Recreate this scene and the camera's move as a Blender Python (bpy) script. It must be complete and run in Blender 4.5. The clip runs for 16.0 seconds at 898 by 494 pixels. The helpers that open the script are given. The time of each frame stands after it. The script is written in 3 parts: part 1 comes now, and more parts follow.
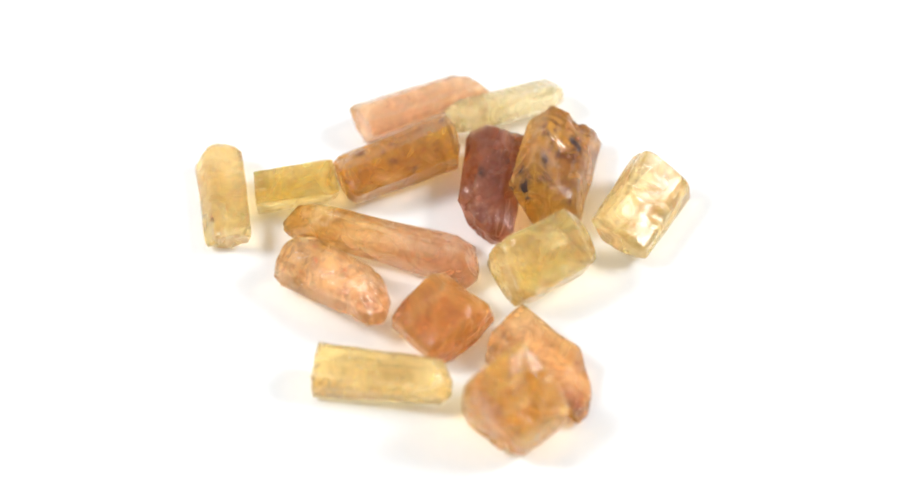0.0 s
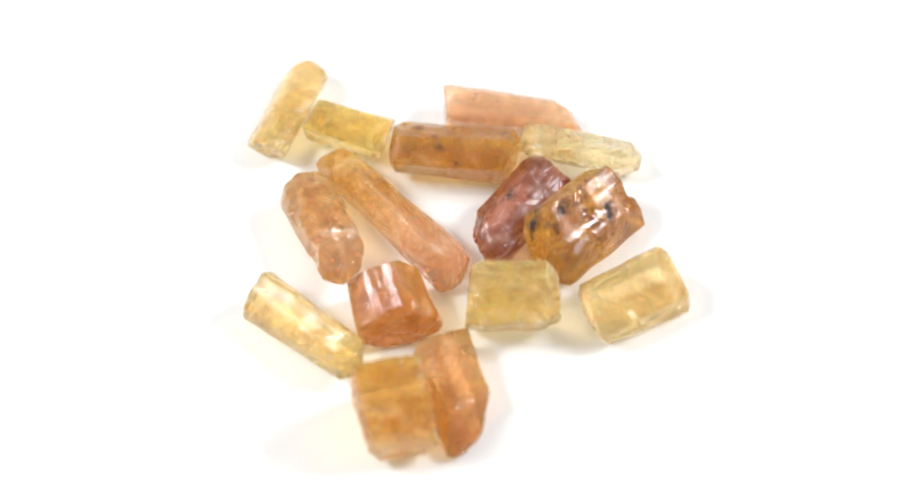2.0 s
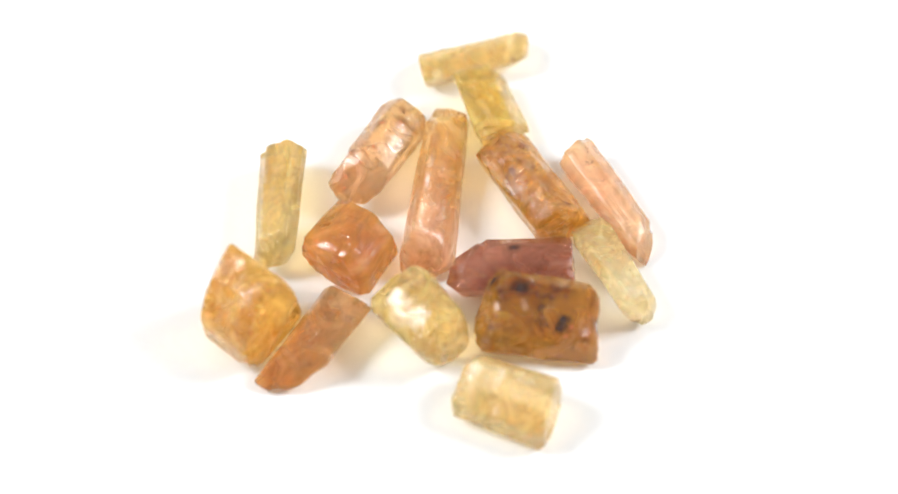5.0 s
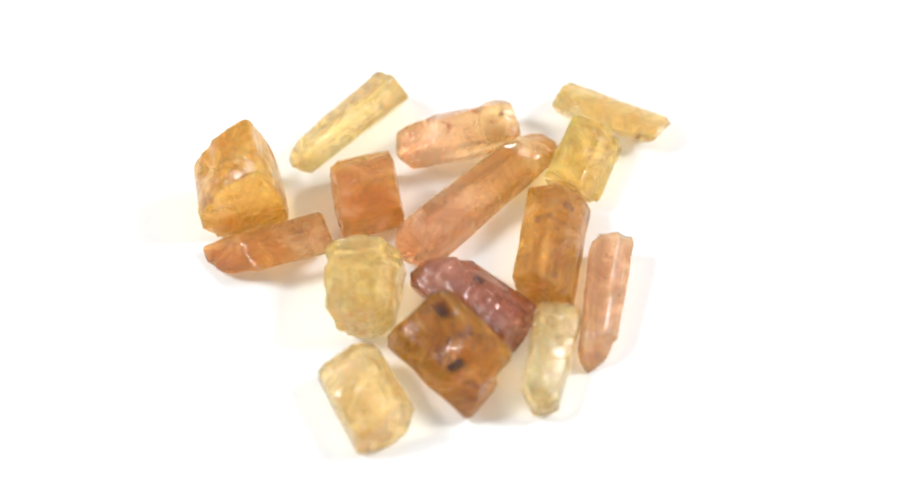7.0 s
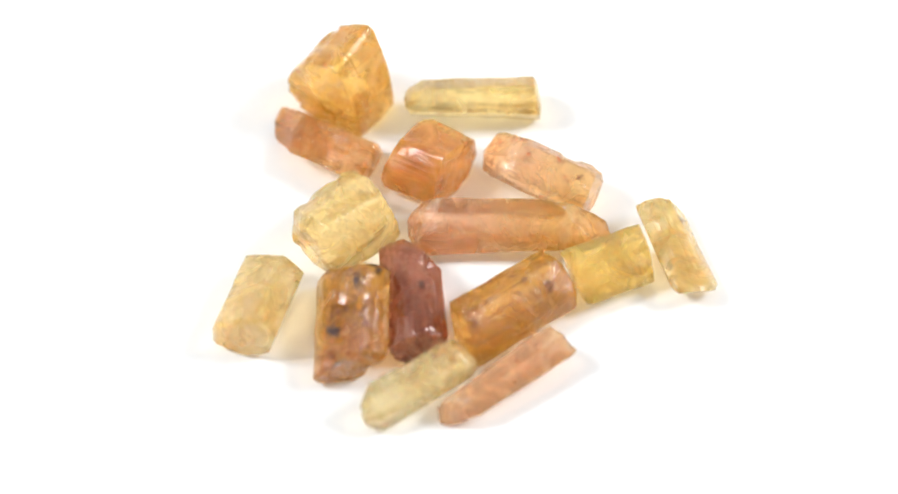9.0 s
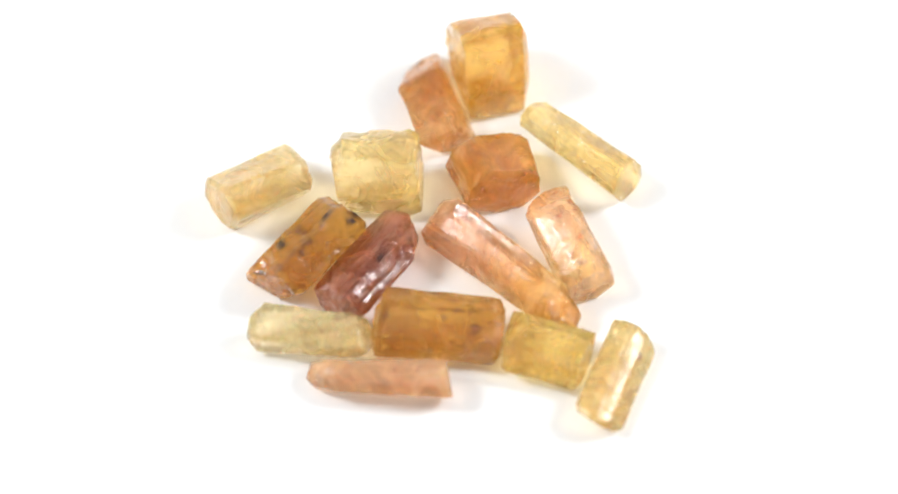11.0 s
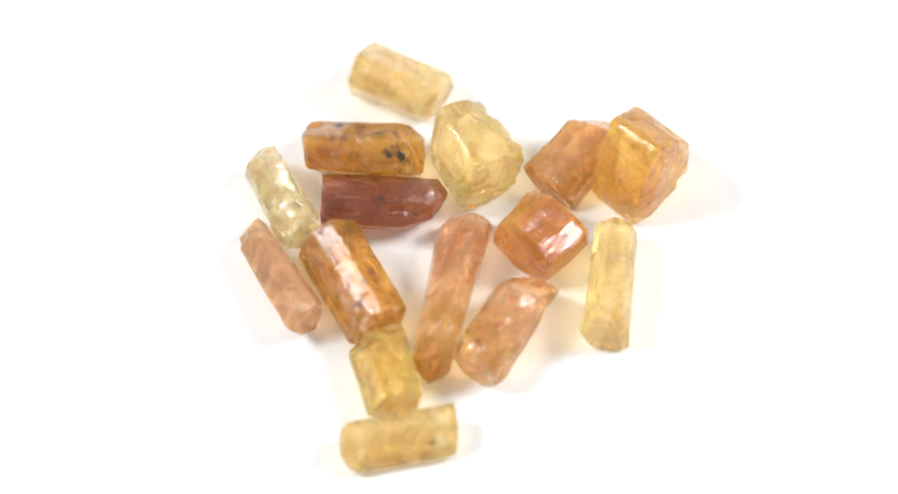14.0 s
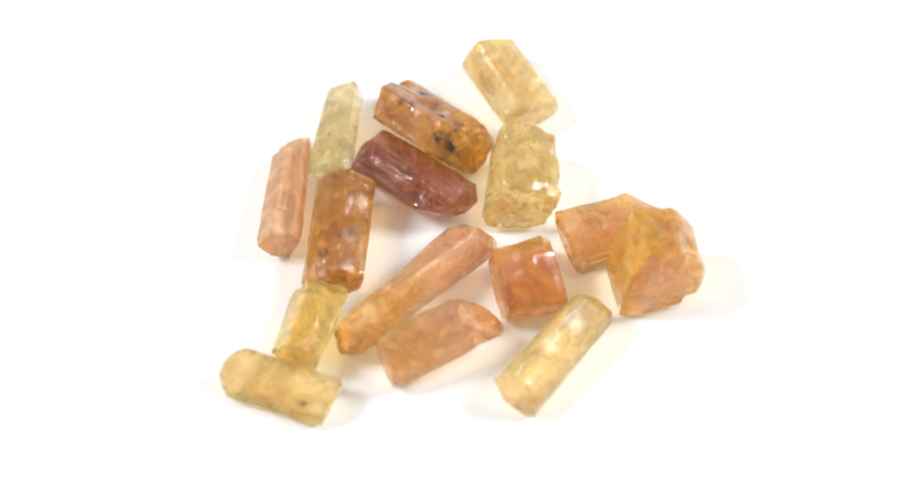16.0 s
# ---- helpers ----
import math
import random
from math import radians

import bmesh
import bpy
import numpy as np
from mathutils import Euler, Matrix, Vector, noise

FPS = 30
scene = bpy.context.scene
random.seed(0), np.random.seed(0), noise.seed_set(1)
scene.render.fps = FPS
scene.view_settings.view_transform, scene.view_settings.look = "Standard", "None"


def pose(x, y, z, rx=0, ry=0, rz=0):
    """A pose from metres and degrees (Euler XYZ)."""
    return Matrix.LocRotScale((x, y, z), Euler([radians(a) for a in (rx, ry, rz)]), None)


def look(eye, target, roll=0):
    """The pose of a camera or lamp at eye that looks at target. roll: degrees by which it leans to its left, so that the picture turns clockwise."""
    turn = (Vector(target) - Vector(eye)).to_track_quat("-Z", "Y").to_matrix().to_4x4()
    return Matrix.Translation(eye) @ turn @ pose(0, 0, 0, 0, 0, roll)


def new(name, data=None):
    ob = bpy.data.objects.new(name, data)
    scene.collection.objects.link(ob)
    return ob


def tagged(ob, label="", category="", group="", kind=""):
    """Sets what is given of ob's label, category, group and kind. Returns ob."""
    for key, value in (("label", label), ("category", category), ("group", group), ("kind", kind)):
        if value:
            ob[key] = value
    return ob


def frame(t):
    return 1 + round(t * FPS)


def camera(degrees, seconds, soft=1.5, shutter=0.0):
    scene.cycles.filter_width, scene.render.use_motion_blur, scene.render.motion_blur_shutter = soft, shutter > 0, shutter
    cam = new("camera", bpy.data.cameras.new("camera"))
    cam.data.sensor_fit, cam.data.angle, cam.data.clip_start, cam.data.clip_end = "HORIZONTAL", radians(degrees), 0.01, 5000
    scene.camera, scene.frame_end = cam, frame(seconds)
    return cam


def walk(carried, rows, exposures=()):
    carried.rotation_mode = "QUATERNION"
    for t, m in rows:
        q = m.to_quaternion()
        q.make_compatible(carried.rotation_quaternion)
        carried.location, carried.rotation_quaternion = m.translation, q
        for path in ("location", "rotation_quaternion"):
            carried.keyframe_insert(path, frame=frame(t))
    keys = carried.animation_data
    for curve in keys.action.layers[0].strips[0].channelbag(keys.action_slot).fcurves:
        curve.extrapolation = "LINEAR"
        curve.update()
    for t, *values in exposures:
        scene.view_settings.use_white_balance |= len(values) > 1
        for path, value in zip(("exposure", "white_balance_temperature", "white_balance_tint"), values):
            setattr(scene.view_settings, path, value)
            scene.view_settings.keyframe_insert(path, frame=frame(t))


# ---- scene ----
# A tripod camera looks down on a slowly turning white table with rough topaz crystals.
from itertools import accumulate

# ---- camera ----
ELEVATION, DISTANCE, FOV, ROLL = 56.46, 0.400, 13.3, -2.19
cam = camera(FOV, 16.0, soft=1.8)
EYE = (0.0, -DISTANCE * math.cos(radians(ELEVATION)), DISTANCE * math.sin(radians(ELEVATION)) - 0.0015)
TILT, YAW = radians(ELEVATION - 0.206), radians(0.088)
AIM = (EYE[0] + math.cos(TILT) * math.sin(YAW), EYE[1] + math.cos(TILT) * math.cos(YAW), EYE[2] - math.sin(TILT))
cam.data.dof.use_dof = True
cam.data.dof.focus_distance = 0.397
cam.data.dof.aperture_fstop = 10.5
walk(cam, [(0.0, look(EYE, AIM, ROLL)), (16.0, look(EYE, AIM, ROLL))])

# Degrees by which the table turns in each half second, seen from above, clockwise.
STEPS = [7.63, 8.44, 6.63, 8.43, 6.65, 8.2, 9.47, 7.92, 9.29, 9.56, 9.82, 10.06, 10.29, 10.4, 11.9, 11.2, 10.93, 11.42, 10.72, 10.42, 10.18, 10.02, 9.92, 9.53, 10.46, 9.29, 10.08, 7.37, 9.44, 8.32, 8.08, 7.27]
TURNS = [(0.5 * k, -a) for k, a in enumerate(accumulate(STEPS, initial=0.0))]

# ---- light: a white light tent with a softbox on either side ----
world = bpy.data.worlds.new("white_tent")
scene.world = world
world.use_nodes = True
world.node_tree.nodes["Background"].inputs["Color"].default_value = (0.95, 0.975, 1.0, 1)
world.node_tree.nodes["Background"].inputs["Strength"].default_value = 0.46


def softbox(name, place, target, width, height, watts, colour):
    lamp = bpy.data.lights.new(name, "AREA")
    lamp.shape, lamp.size, lamp.size_y, lamp.energy, lamp.color = "RECTANGLE", width, height, watts, colour
    ob = new(name, lamp)
    ob.matrix_world = look(place, target)
    return ob


softbox("softbox_right", (0.50, 0.06, 0.42), (0, 0, 0), 0.21, 0.21, 3.6, (0.96, 0.98, 1.0))
softbox("softbox_left", (-0.46, 0.04, 0.50), (0, 0, 0), 0.21, 0.21, 3.6, (0.95, 0.978, 1.0))


# ---- materials ----
def srgb(r, g, b):
    return tuple(((c / 255) / 12.92 if c < 10 else (((c / 255) + 0.055) / 1.055) ** 2.4) for c in (r, g, b)) + (1,)


class Tree:
    """A short way to write a node tree."""

    def __init__(self, name):
        self.mat = bpy.data.materials.new(name)
        self.mat.use_nodes = True
        self.nodes, self.links = self.mat.node_tree.nodes, self.mat.node_tree.links
        self.bsdf = self.nodes["Principled BSDF"]

    def put(self, socket, value):
        if isinstance(value, bpy.types.NodeSocket):
            self.links.new(value, socket)
        else:
            socket.default_value = value

    def add(self, kind, inputs=()):
        n = self.nodes.new(kind)
        for k, v in dict(inputs).items():
            self.put(n.inputs[k], v)
        return n

    def noise(self, coord, scale, detail=4.0, rough=0.55, distort=0.0):
        return self.add("ShaderNodeTexNoise", {"Vector": coord, "Scale": scale, "Detail": detail, "Roughness": rough, "Distortion": distort}).outputs["Fac"]

    def span(self, value, low, high, to_low=0.0, to_high=1.0):
        n = self.add("ShaderNodeMapRange", {"Value": value, "From Min": low, "From Max": high, "To Min": to_low, "To Max": to_high})
        n.interpolation_type = "SMOOTHSTEP"
        return n.outputs["Result"]

    def mix(self, fac, a, b, blend="MIX"):
        n = self.nodes.new("ShaderNodeMix")
        n.data_type, n.blend_type = "RGBA", blend
        for i, v in ((0, fac), (6, a), (7, b)):
            self.put(n.inputs[i], v)
        return n.outputs[2]

    def blend(self, fac, a, b):
        n = self.nodes.new("ShaderNodeMixShader")
        for i, v in enumerate((fac, a, b)):
            self.put(n.inputs[i], v)
        return n.outputs[0]

    def vector(self, op, a, b):
        n = self.nodes.new("ShaderNodeVectorMath")
        n.operation = op
        self.put(n.inputs[0], a)
        self.put(n.inputs["Scale" if op == "SCALE" else 1], b)
        return n.outputs["Value" if op == "DISTANCE" else "Vector"]

    def math(self, op, a, b=0.0):
        n = self.nodes.new("ShaderNodeMath")
        n.operation = op
        self.put(n.inputs[0], a)
        self.put(n.inputs[1], b)
        return n.outputs[0]


def mat_white(name):
    t = Tree(name)
    co = t.add("ShaderNodeTexCoord").outputs["Object"]
    grain = t.noise(co, 900.0, 3.0)
    t.put(t.bsdf.inputs["Base Color"], t.mix(grain, (0.86, 0.86, 0.855, 1), (0.90, 0.90, 0.895, 1)))
    t.put(t.bsdf.inputs["Roughness"], 0.55)
    bump = t.add("ShaderNodeBump", {"Height": grain, "Strength": 0.03, "Distance": 0.0002})
    t.put(t.bsdf.inputs["Normal"], bump.outputs["Normal"])
    return t.mat


STAINED = {}


def mat_crystal(name, near, far, half, clear=0.5, veil=0.3, spots=None, spot_share=0.0, spot_size=700.0, rough=0.22, relief_by=0.8, ends=0.8, depth=0.70):
    """Translucent topaz: colour runs from near to far along the crystal, with milky veils, growth lines and stained spots.
    clear: the share of light that passes through, the rest is scattered inside; depth: how deeply the clear part is coloured."""
    t = Tree(name)
    co = t.add("ShaderNodeTexCoord").outputs["Object"]
    sep = t.add("ShaderNodeSeparateXYZ", {"Vector": co}).outputs
    cloud = t.noise(co, 170.0, 3.0, 0.5, 0.6)
    run = t.math("ADD", t.math("MULTIPLY", sep[0], 0.5 / half), t.math("MULTIPLY", cloud, 0.7))
    colour = t.mix(t.span(run, -0.05, 0.75), near, far)
    # growth lines along the prism
    flat = t.add("ShaderNodeMapping", {"Vector": co, "Scale": (70.0, 1500.0, 1500.0)}).outputs["Vector"]
    lines = t.noise(flat, 1.0, 3.5, 0.55)
    colour = t.mix(t.span(lines, 0.42, 0.68, 0.0, 0.35), colour, t.mix(1.0, colour, (0.90, 0.80, 0.66, 1), "MULTIPLY"))
    # the broken ends carry a rusty film
    reach = t.math("DIVIDE", t.math("ABSOLUTE", sep[0]), half)
    film = t.span(t.math("ADD", reach, t.math("MULTIPLY", cloud, 0.5)), 1.05, 1.35, 0.0, ends)
    colour = t.mix(film, colour, t.mix(1.0, colour, (0.95, 0.76, 0.50, 1), "MULTIPLY"))
    # milky veils and healed cracks
    milk = t.noise(co, 240.0, 4.0, 0.55, 1.2)
    veils = t.span(milk, 0.5, 0.72, 0.0, veil)
    colour = t.mix(veils, colour, t.mix(0.5, colour, (0.97, 0.90, 0.78, 1)))
    deep = t.noise(co, 200.0, 4.0, 0.6, 0.8)
    colour = t.mix(t.span(deep, 0.50, 0.75, 0.0, 0.28), colour, t.mix(1.0, colour, (0.94, 0.80, 0.58, 1), "MULTIPLY"))
    transmit = t.math("MULTIPLY", t.span(milk, 0.35, 0.75, 1.05, 0.75), clear)
    if spots:
        pit = t.noise(co, spot_size, 5.0, 0.7, 0.7)
        where = t.noise(co, 170.0, 2.0)
        mask = t.math("MULTIPLY", t.span(pit, 0.60, 0.68), t.span(where, 0.62 - spot_share, 0.70 - spot_share))
        colour = t.mix(t.math("MULTIPLY", mask, 0.85), colour, spots)
        transmit = t.math("MULTIPLY", transmit, t.math("SUBTRACT", 1.0, mask))
    # stains round the inclusions are laid in here
    stained = t.nodes.new("NodeReroute")
    t.links.new(colour, stained.inputs[0])
    colour = stained.outputs[0]
    wander = t.add("ShaderNodeTexNoise", {"Vector": co, "Scale": 900.0, "Detail": 4.0, "Roughness": 0.7}).outputs["Color"]
    shift = t.vector("SCALE", t.vector("SUBTRACT", wander, (0.5, 0.5, 0.5)), 0.0030)
    STAINED[name] = (t, stained, t.vector("ADD", co, shift))
    # relief: striations along the prism and a fine etched grain
    fine = t.noise(co, 1500.0, 3.0, 0.55)
    relief = t.math("ADD", lines, t.math("MULTIPLY", fine, 0.35))
    bump = t.add("ShaderNodeBump", {"Height": relief, "Strength": relief_by, "Distance": 0.00034}).outputs["Normal"]
    soft = t.add("ShaderNodeBump", {"Height": relief, "Strength": relief_by, "Distance": 0.00010}).outputs["Normal"]
    gloss = t.span(t.noise(co, 500.0, 3.0), 0.3, 0.7, rough * 0.3, rough * 1.2)
    # the milky inside under a glossy, striated skin
    b = t.bsdf.inputs
    t.put(b["Base Color"], colour)
    t.put(b["Roughness"], gloss)
    t.put(b["Normal"], bump)
    b["Specular IOR Level"].default_value = 0.0
    b["Subsurface Weight"].default_value = 1.0
    b["Subsurface Radius"].default_value = (1.0, 0.75, 0.5)
    b["Subsurface Scale"].default_value = 0.004
    # the clear part: most of it bends the light, some lets it straight through its thin places
    thin = t.add("ShaderNodeGamma", {"Color": colour, "Gamma": depth}).outputs["Color"]
    glass = t.add("ShaderNodeBsdfPrincipled", {"Base Color": thin, "Transmission Weight": 1.0, "IOR": 1.50, "Roughness": t.math("MULTIPLY", gloss, 0.5), "Normal": soft})
    straight = t.add("ShaderNodeBsdfTransparent", {"Color": t.add("ShaderNodeGamma", {"Color": colour, "Gamma": depth * 0.7}).outputs["Color"]})
    inner = t.blend(0.28, glass.outputs["BSDF"], straight.outputs["BSDF"])
    whole = t.blend(transmit, t.bsdf.outputs["BSDF"], inner)
    # the skin's gloss
    facing = t.add("ShaderNodeLayerWeight", {"Blend": 0.5, "Normal": bump}).outputs["Facing"]
    shine = t.add("ShaderNodeBsdfAnisotropic", {"Color": (1, 1, 1, 1), "Roughness": t.math("MULTIPLY", gloss, 0.7), "Normal": bump})
    whole = t.blend(t.math("ADD", 0.038, t.math("MULTIPLY", t.math("POWER", facing, 5.0), 0.6)), whole, shine.outputs["BSDF"])
    t.links.new(whole, t.nodes["Material Output"].inputs["Surface"])
    return t.mat


def mat_stain(name, colour, alpha=1.0):
    t = Tree(name)
    co = t.add("ShaderNodeTexCoord").outputs["Object"]
    t.put(t.bsdf.inputs["Base Color"], t.mix(t.noise(co, 3000.0), colour, t.mix(0.6, colour, tuple(min(1.0, 1.6 * c + 0.02) for c in colour[:3]) + (1,))))
    t.put(t.bsdf.inputs["Roughness"], 0.8)
    t.mat.diffuse_color = colour
    t.bsdf.inputs["Alpha"].default_value = alpha
    return t.mat


WHITE = mat_white("white_acrylic")
MILK = mat_stain("milky_fracture", (0.95, 0.80, 0.50, 1), 0.3)
BLACK = mat_stain("black_inclusion", (0.035, 0.016, 0.010, 1))
BROWN = mat_stain("brown_stain", (0.17, 0.065, 0.022, 1))
RUST = mat_stain("rust_stain", (0.42, 0.14, 0.05, 1))

# ---- table ----
MOVING = []


def mesh_thing(name, verts, faces, material, smooth=True):
    me = bpy.data.meshes.new(name)
    me.from_pydata(verts, [], faces)
    me.validate()
    me.materials.append(material)
    me.polygons.foreach_set("use_smooth", [smooth] * len(me.polygons))
    return new(name, me)


def part(name, verts, faces, material, parent, label=""):
    ob = mesh_thing(name, verts, faces, material)
    ob.parent = parent
    return tagged(ob, label) if label else ob


def disc(radius, profile, segments=160):
    """A turned plate: rings of (share of the radius, height)."""
    verts, faces = [], []
    for share, z in profile:
        verts += [(radius * share * math.cos(2 * math.pi * k / segments), radius * share * math.sin(2 * math.pi * k / segments), z) for k in range(segments)]
    for i in range(len(profile) - 1):
        for k in range(segments):
            a, b = i * segments + k, i * segments + (k + 1) % segments
            faces.append((a, b, b + segments, a + segments))
    faces.append(tuple(range(segments))[::-1])
    faces.append(tuple(range((len(profile) - 1) * segments, len(profile) * segments)))
    return verts, faces


turntable = mesh_thing("turntable", *disc(0.17, [(0.97, -0.012), (1.0, -0.010), (1.0, -0.0015), (0.992, 0.0)]), WHITE, False)
tagged(turntable, "plain white matt turntable carrying loose rough crystals", "turntable")
MOVING.append((turntable, pose(0, 0, 0)))

# the seamless sheet: flat under the table, curving up into a wall behind it
verts, faces = [], []
curve = [(-1.2, 0.0), (0.45, 0.0)] + [(0.45 + 0.35 * math.sin(radians(a)), 0.35 - 0.35 * math.cos(radians(a))) for a in range(10, 91, 10)] + [(0.80, 1.3)]
for y, z in curve:
    verts += [(-1.3, y, z - 0.012), (1.3, y, z - 0.012)]
faces = [(2 * i, 2 * i + 1, 2 * i + 3, 2 * i + 2) for i in range(len(curve) - 1)]
backdrop = mesh_thing("backdrop", verts, faces, WHITE)
tagged(backdrop, "seamless white studio sheet under and behind the turntable", "backdrop", kind="structure")


# ---- crystals ----
SIDES, PER_SIDE, RINGS, CAP = 8, 12, 80, 14


def outline(radii, worn):
    """The prism's cross-section with slightly worn edges, as points (y, z)."""
    corners = [(r * math.cos((k + 0.5) * 2 * math.pi / SIDES), r * math.sin((k + 0.5) * 2 * math.pi / SIDES)) for k, r in enumerate(radii)]
    pts = []
    for k in range(SIDES):
        (y0, z0), (y1, z1) = corners[k], corners[(k + 1) % SIDES]
        pts += [(y0 + (y1 - y0) * s / PER_SIDE, z0 + (z1 - z0) * s / PER_SIDE) for s in range(PER_SIDE)]
    n = len(pts)
    for _ in range(worn):
        pts = [tuple((pts[i - 1][c] + 2 * pts[i][c] + pts[(i + 1) % n][c]) / 4 for c in (0, 1)) for i in range(n)]
    return [(y * (1.03 + 0.004 * worn), z * (1.03 + 0.004 * worn)) for y, z in pts]


def growth_steps(seed, half, count=9):
    """Long low ledges on the prism's sides: (from, to) along the axis in mm, (from, to) round it in radians, and depth as a share of the wear."""
    rng = random.Random(seed * 17 + 3)
    steps = []
    for _ in range(count):
        start, turn = rng.uniform(-1.1, 0.6) * half, rng.uniform(-math.pi, math.pi)
        steps.append((start, start + rng.uniform(0.4, 1.4) * half, turn, turn + rng.uniform(0.15, 0.6), rng.uniform(-0.9, 1.1)))
    return steps


def skin(p, axial, seed, wear, lines, steps):
    """How far the surface stands out at a point (mm): growth lines along the prism, lumps and small chips."""
    q = Vector((p[0], p[1], p[2]))
    shift = Vector((seed * 7.3, seed * 3.1, seed * 5.7))
    fine = noise.noise(Vector((q.x * 0.22, q.y * 2.6, q.z * 2.6)) + shift) * lines
    lump = noise.noise(q * 0.35 + shift) * wear * 1.2 + noise.noise(Vector((q.x * 0.45, q.y * 1.2, q.z * 1.2)) + shift) * wear * 0.35
    chip = -max(0.0, abs(noise.noise(q * 0.8 - shift)) - 0.22) * axial * wear * 4.0
    turn = math.atan2(q.z, q.y)
    wander = 0.12 * noise.noise(Vector((q.x * 1.5, turn * 3.0, seed)))
    ledge = 0.0
    for x0, x1, a0, a1, depth in steps:
        off = (turn - a0 + wander) % (2 * math.pi)
        if x0 < q.x + 4 * wander < x1 and off < a1 - a0:
            ledge -= depth * wear * 0.7
    return fine + lump + chip + ledge


def crystal(label, place, near, far, radii, material, wear=0.10, lines=0.035, seed=1, dents=(), worn=2):
    """place: x, y, height of the axis (mm), heading and dip (degrees).
    dents: hollows (along, across, up, radius, depth) in mm; a negative depth is a knob.
    near, far: for each end its reach, slope across and up, bevel depth, share of the end face, and the section's scale across and up."""
    x, y, z, heading, dip = place
    ring = outline(radii, worn)
    n = len(ring)
    verts, faces = [], []

    def station(sign, end, share, depth, py, pz):
        reach, across, up, bevel, tip, sy, sz = end
        py, pz = py * sy * share, pz * sz * share
        return sign * (reach - depth) + across * py + up * pz, py, pz

    steps = growth_steps(seed, (near[0] + far[0]) / 2)
    rows = []
    for sign, end in ((-1, near), (1, far)):
        bevel, tip = end[3], end[4]
        cap = [(tip * k / CAP, 0.0) for k in range(1, CAP + 1)]
        slope = [(tip + (1 - tip) * k / 4, bevel * k / 4) for k in range(1, 5)]
        rows.append([[station(sign, end, s, d, py, pz) for py, pz in ring] for s, d in cap + slope])
    first, last = rows[0], rows[1][::-1]
    a, b = first[-1], last[0]
    body = [[tuple(a[i][c] + (b[i][c] - a[i][c]) * k / RINGS for c in range(3)) for i in range(n)] for k in range(1, RINGS)]
    allrows = first + body + last
    total = len(allrows)
    centre_a = (-near[0], 0, 0)
    centre_b = (far[0], 0, 0)
    for j, row in enumerate(allrows):
        on_cap = min(j, total - 1 - j) < CAP - 1
        edge = max(0.0, 1.0 - abs(min(j, total - 1 - j) - CAP) / 9.0)
        for px, py, pz in row:
            out = skin((px, py, pz), edge, seed, wear, lines, () if on_cap else steps)
            if on_cap:
                way = Vector((-1 if j < total / 2 else 1, 0, 0))
                out = out * 1.3 + noise.noise(Vector((px, py, pz)) * 1.6 + Vector((seed, 0, 0))) * wear * 0.8
            else:
                way = Vector((0, py, pz)).normalized()
                if edge > 0:
                    way = (way + Vector((-0.6 * edge if j < total / 2 else 0.6 * edge, 0, 0))).normalized()
            for dx, dy, dz, radius, depth in dents:
                near_by = 1 - ((px - dx) ** 2 + (py - dy) ** 2 + (pz - dz) ** 2) / (radius * radius)
                if near_by > 0:
                    out -= depth * near_by
            verts.append(((px + way.x * out), (py + way.y * out), (pz + way.z * out)))
    for j in range(total - 1):
        for i in range(n):
            p, q = j * n + i, j * n + (i + 1) % n
            faces.append((p, q, q + n, p + n))
    for base, centre, flip in ((0, centre_a, False), ((total - 1) * n, centre_b, True)):
        verts.append(centre)
        c = len(verts) - 1
        for i in range(n):
            p, q = base + i, base + (i + 1) % n
            faces.append((c, p, q) if flip else (c, q, p))
    verts = [(vx / 1000, vy / 1000, vz / 1000) for vx, vy, vz in verts]
    ob = mesh_thing("topaz_crystal", verts, faces, material)
    tagged(ob, label, "crystal", group="rough topaz crystals")
    rest = pose(x / 1000, y / 1000, 0, 0, dip, heading)
    low = min((rest @ Vector(v)).z for v in verts)
    rest = pose(x / 1000, y / 1000, -low - 0.00005, 0, dip, heading)
    MOVING.append((ob, rest))
    return ob


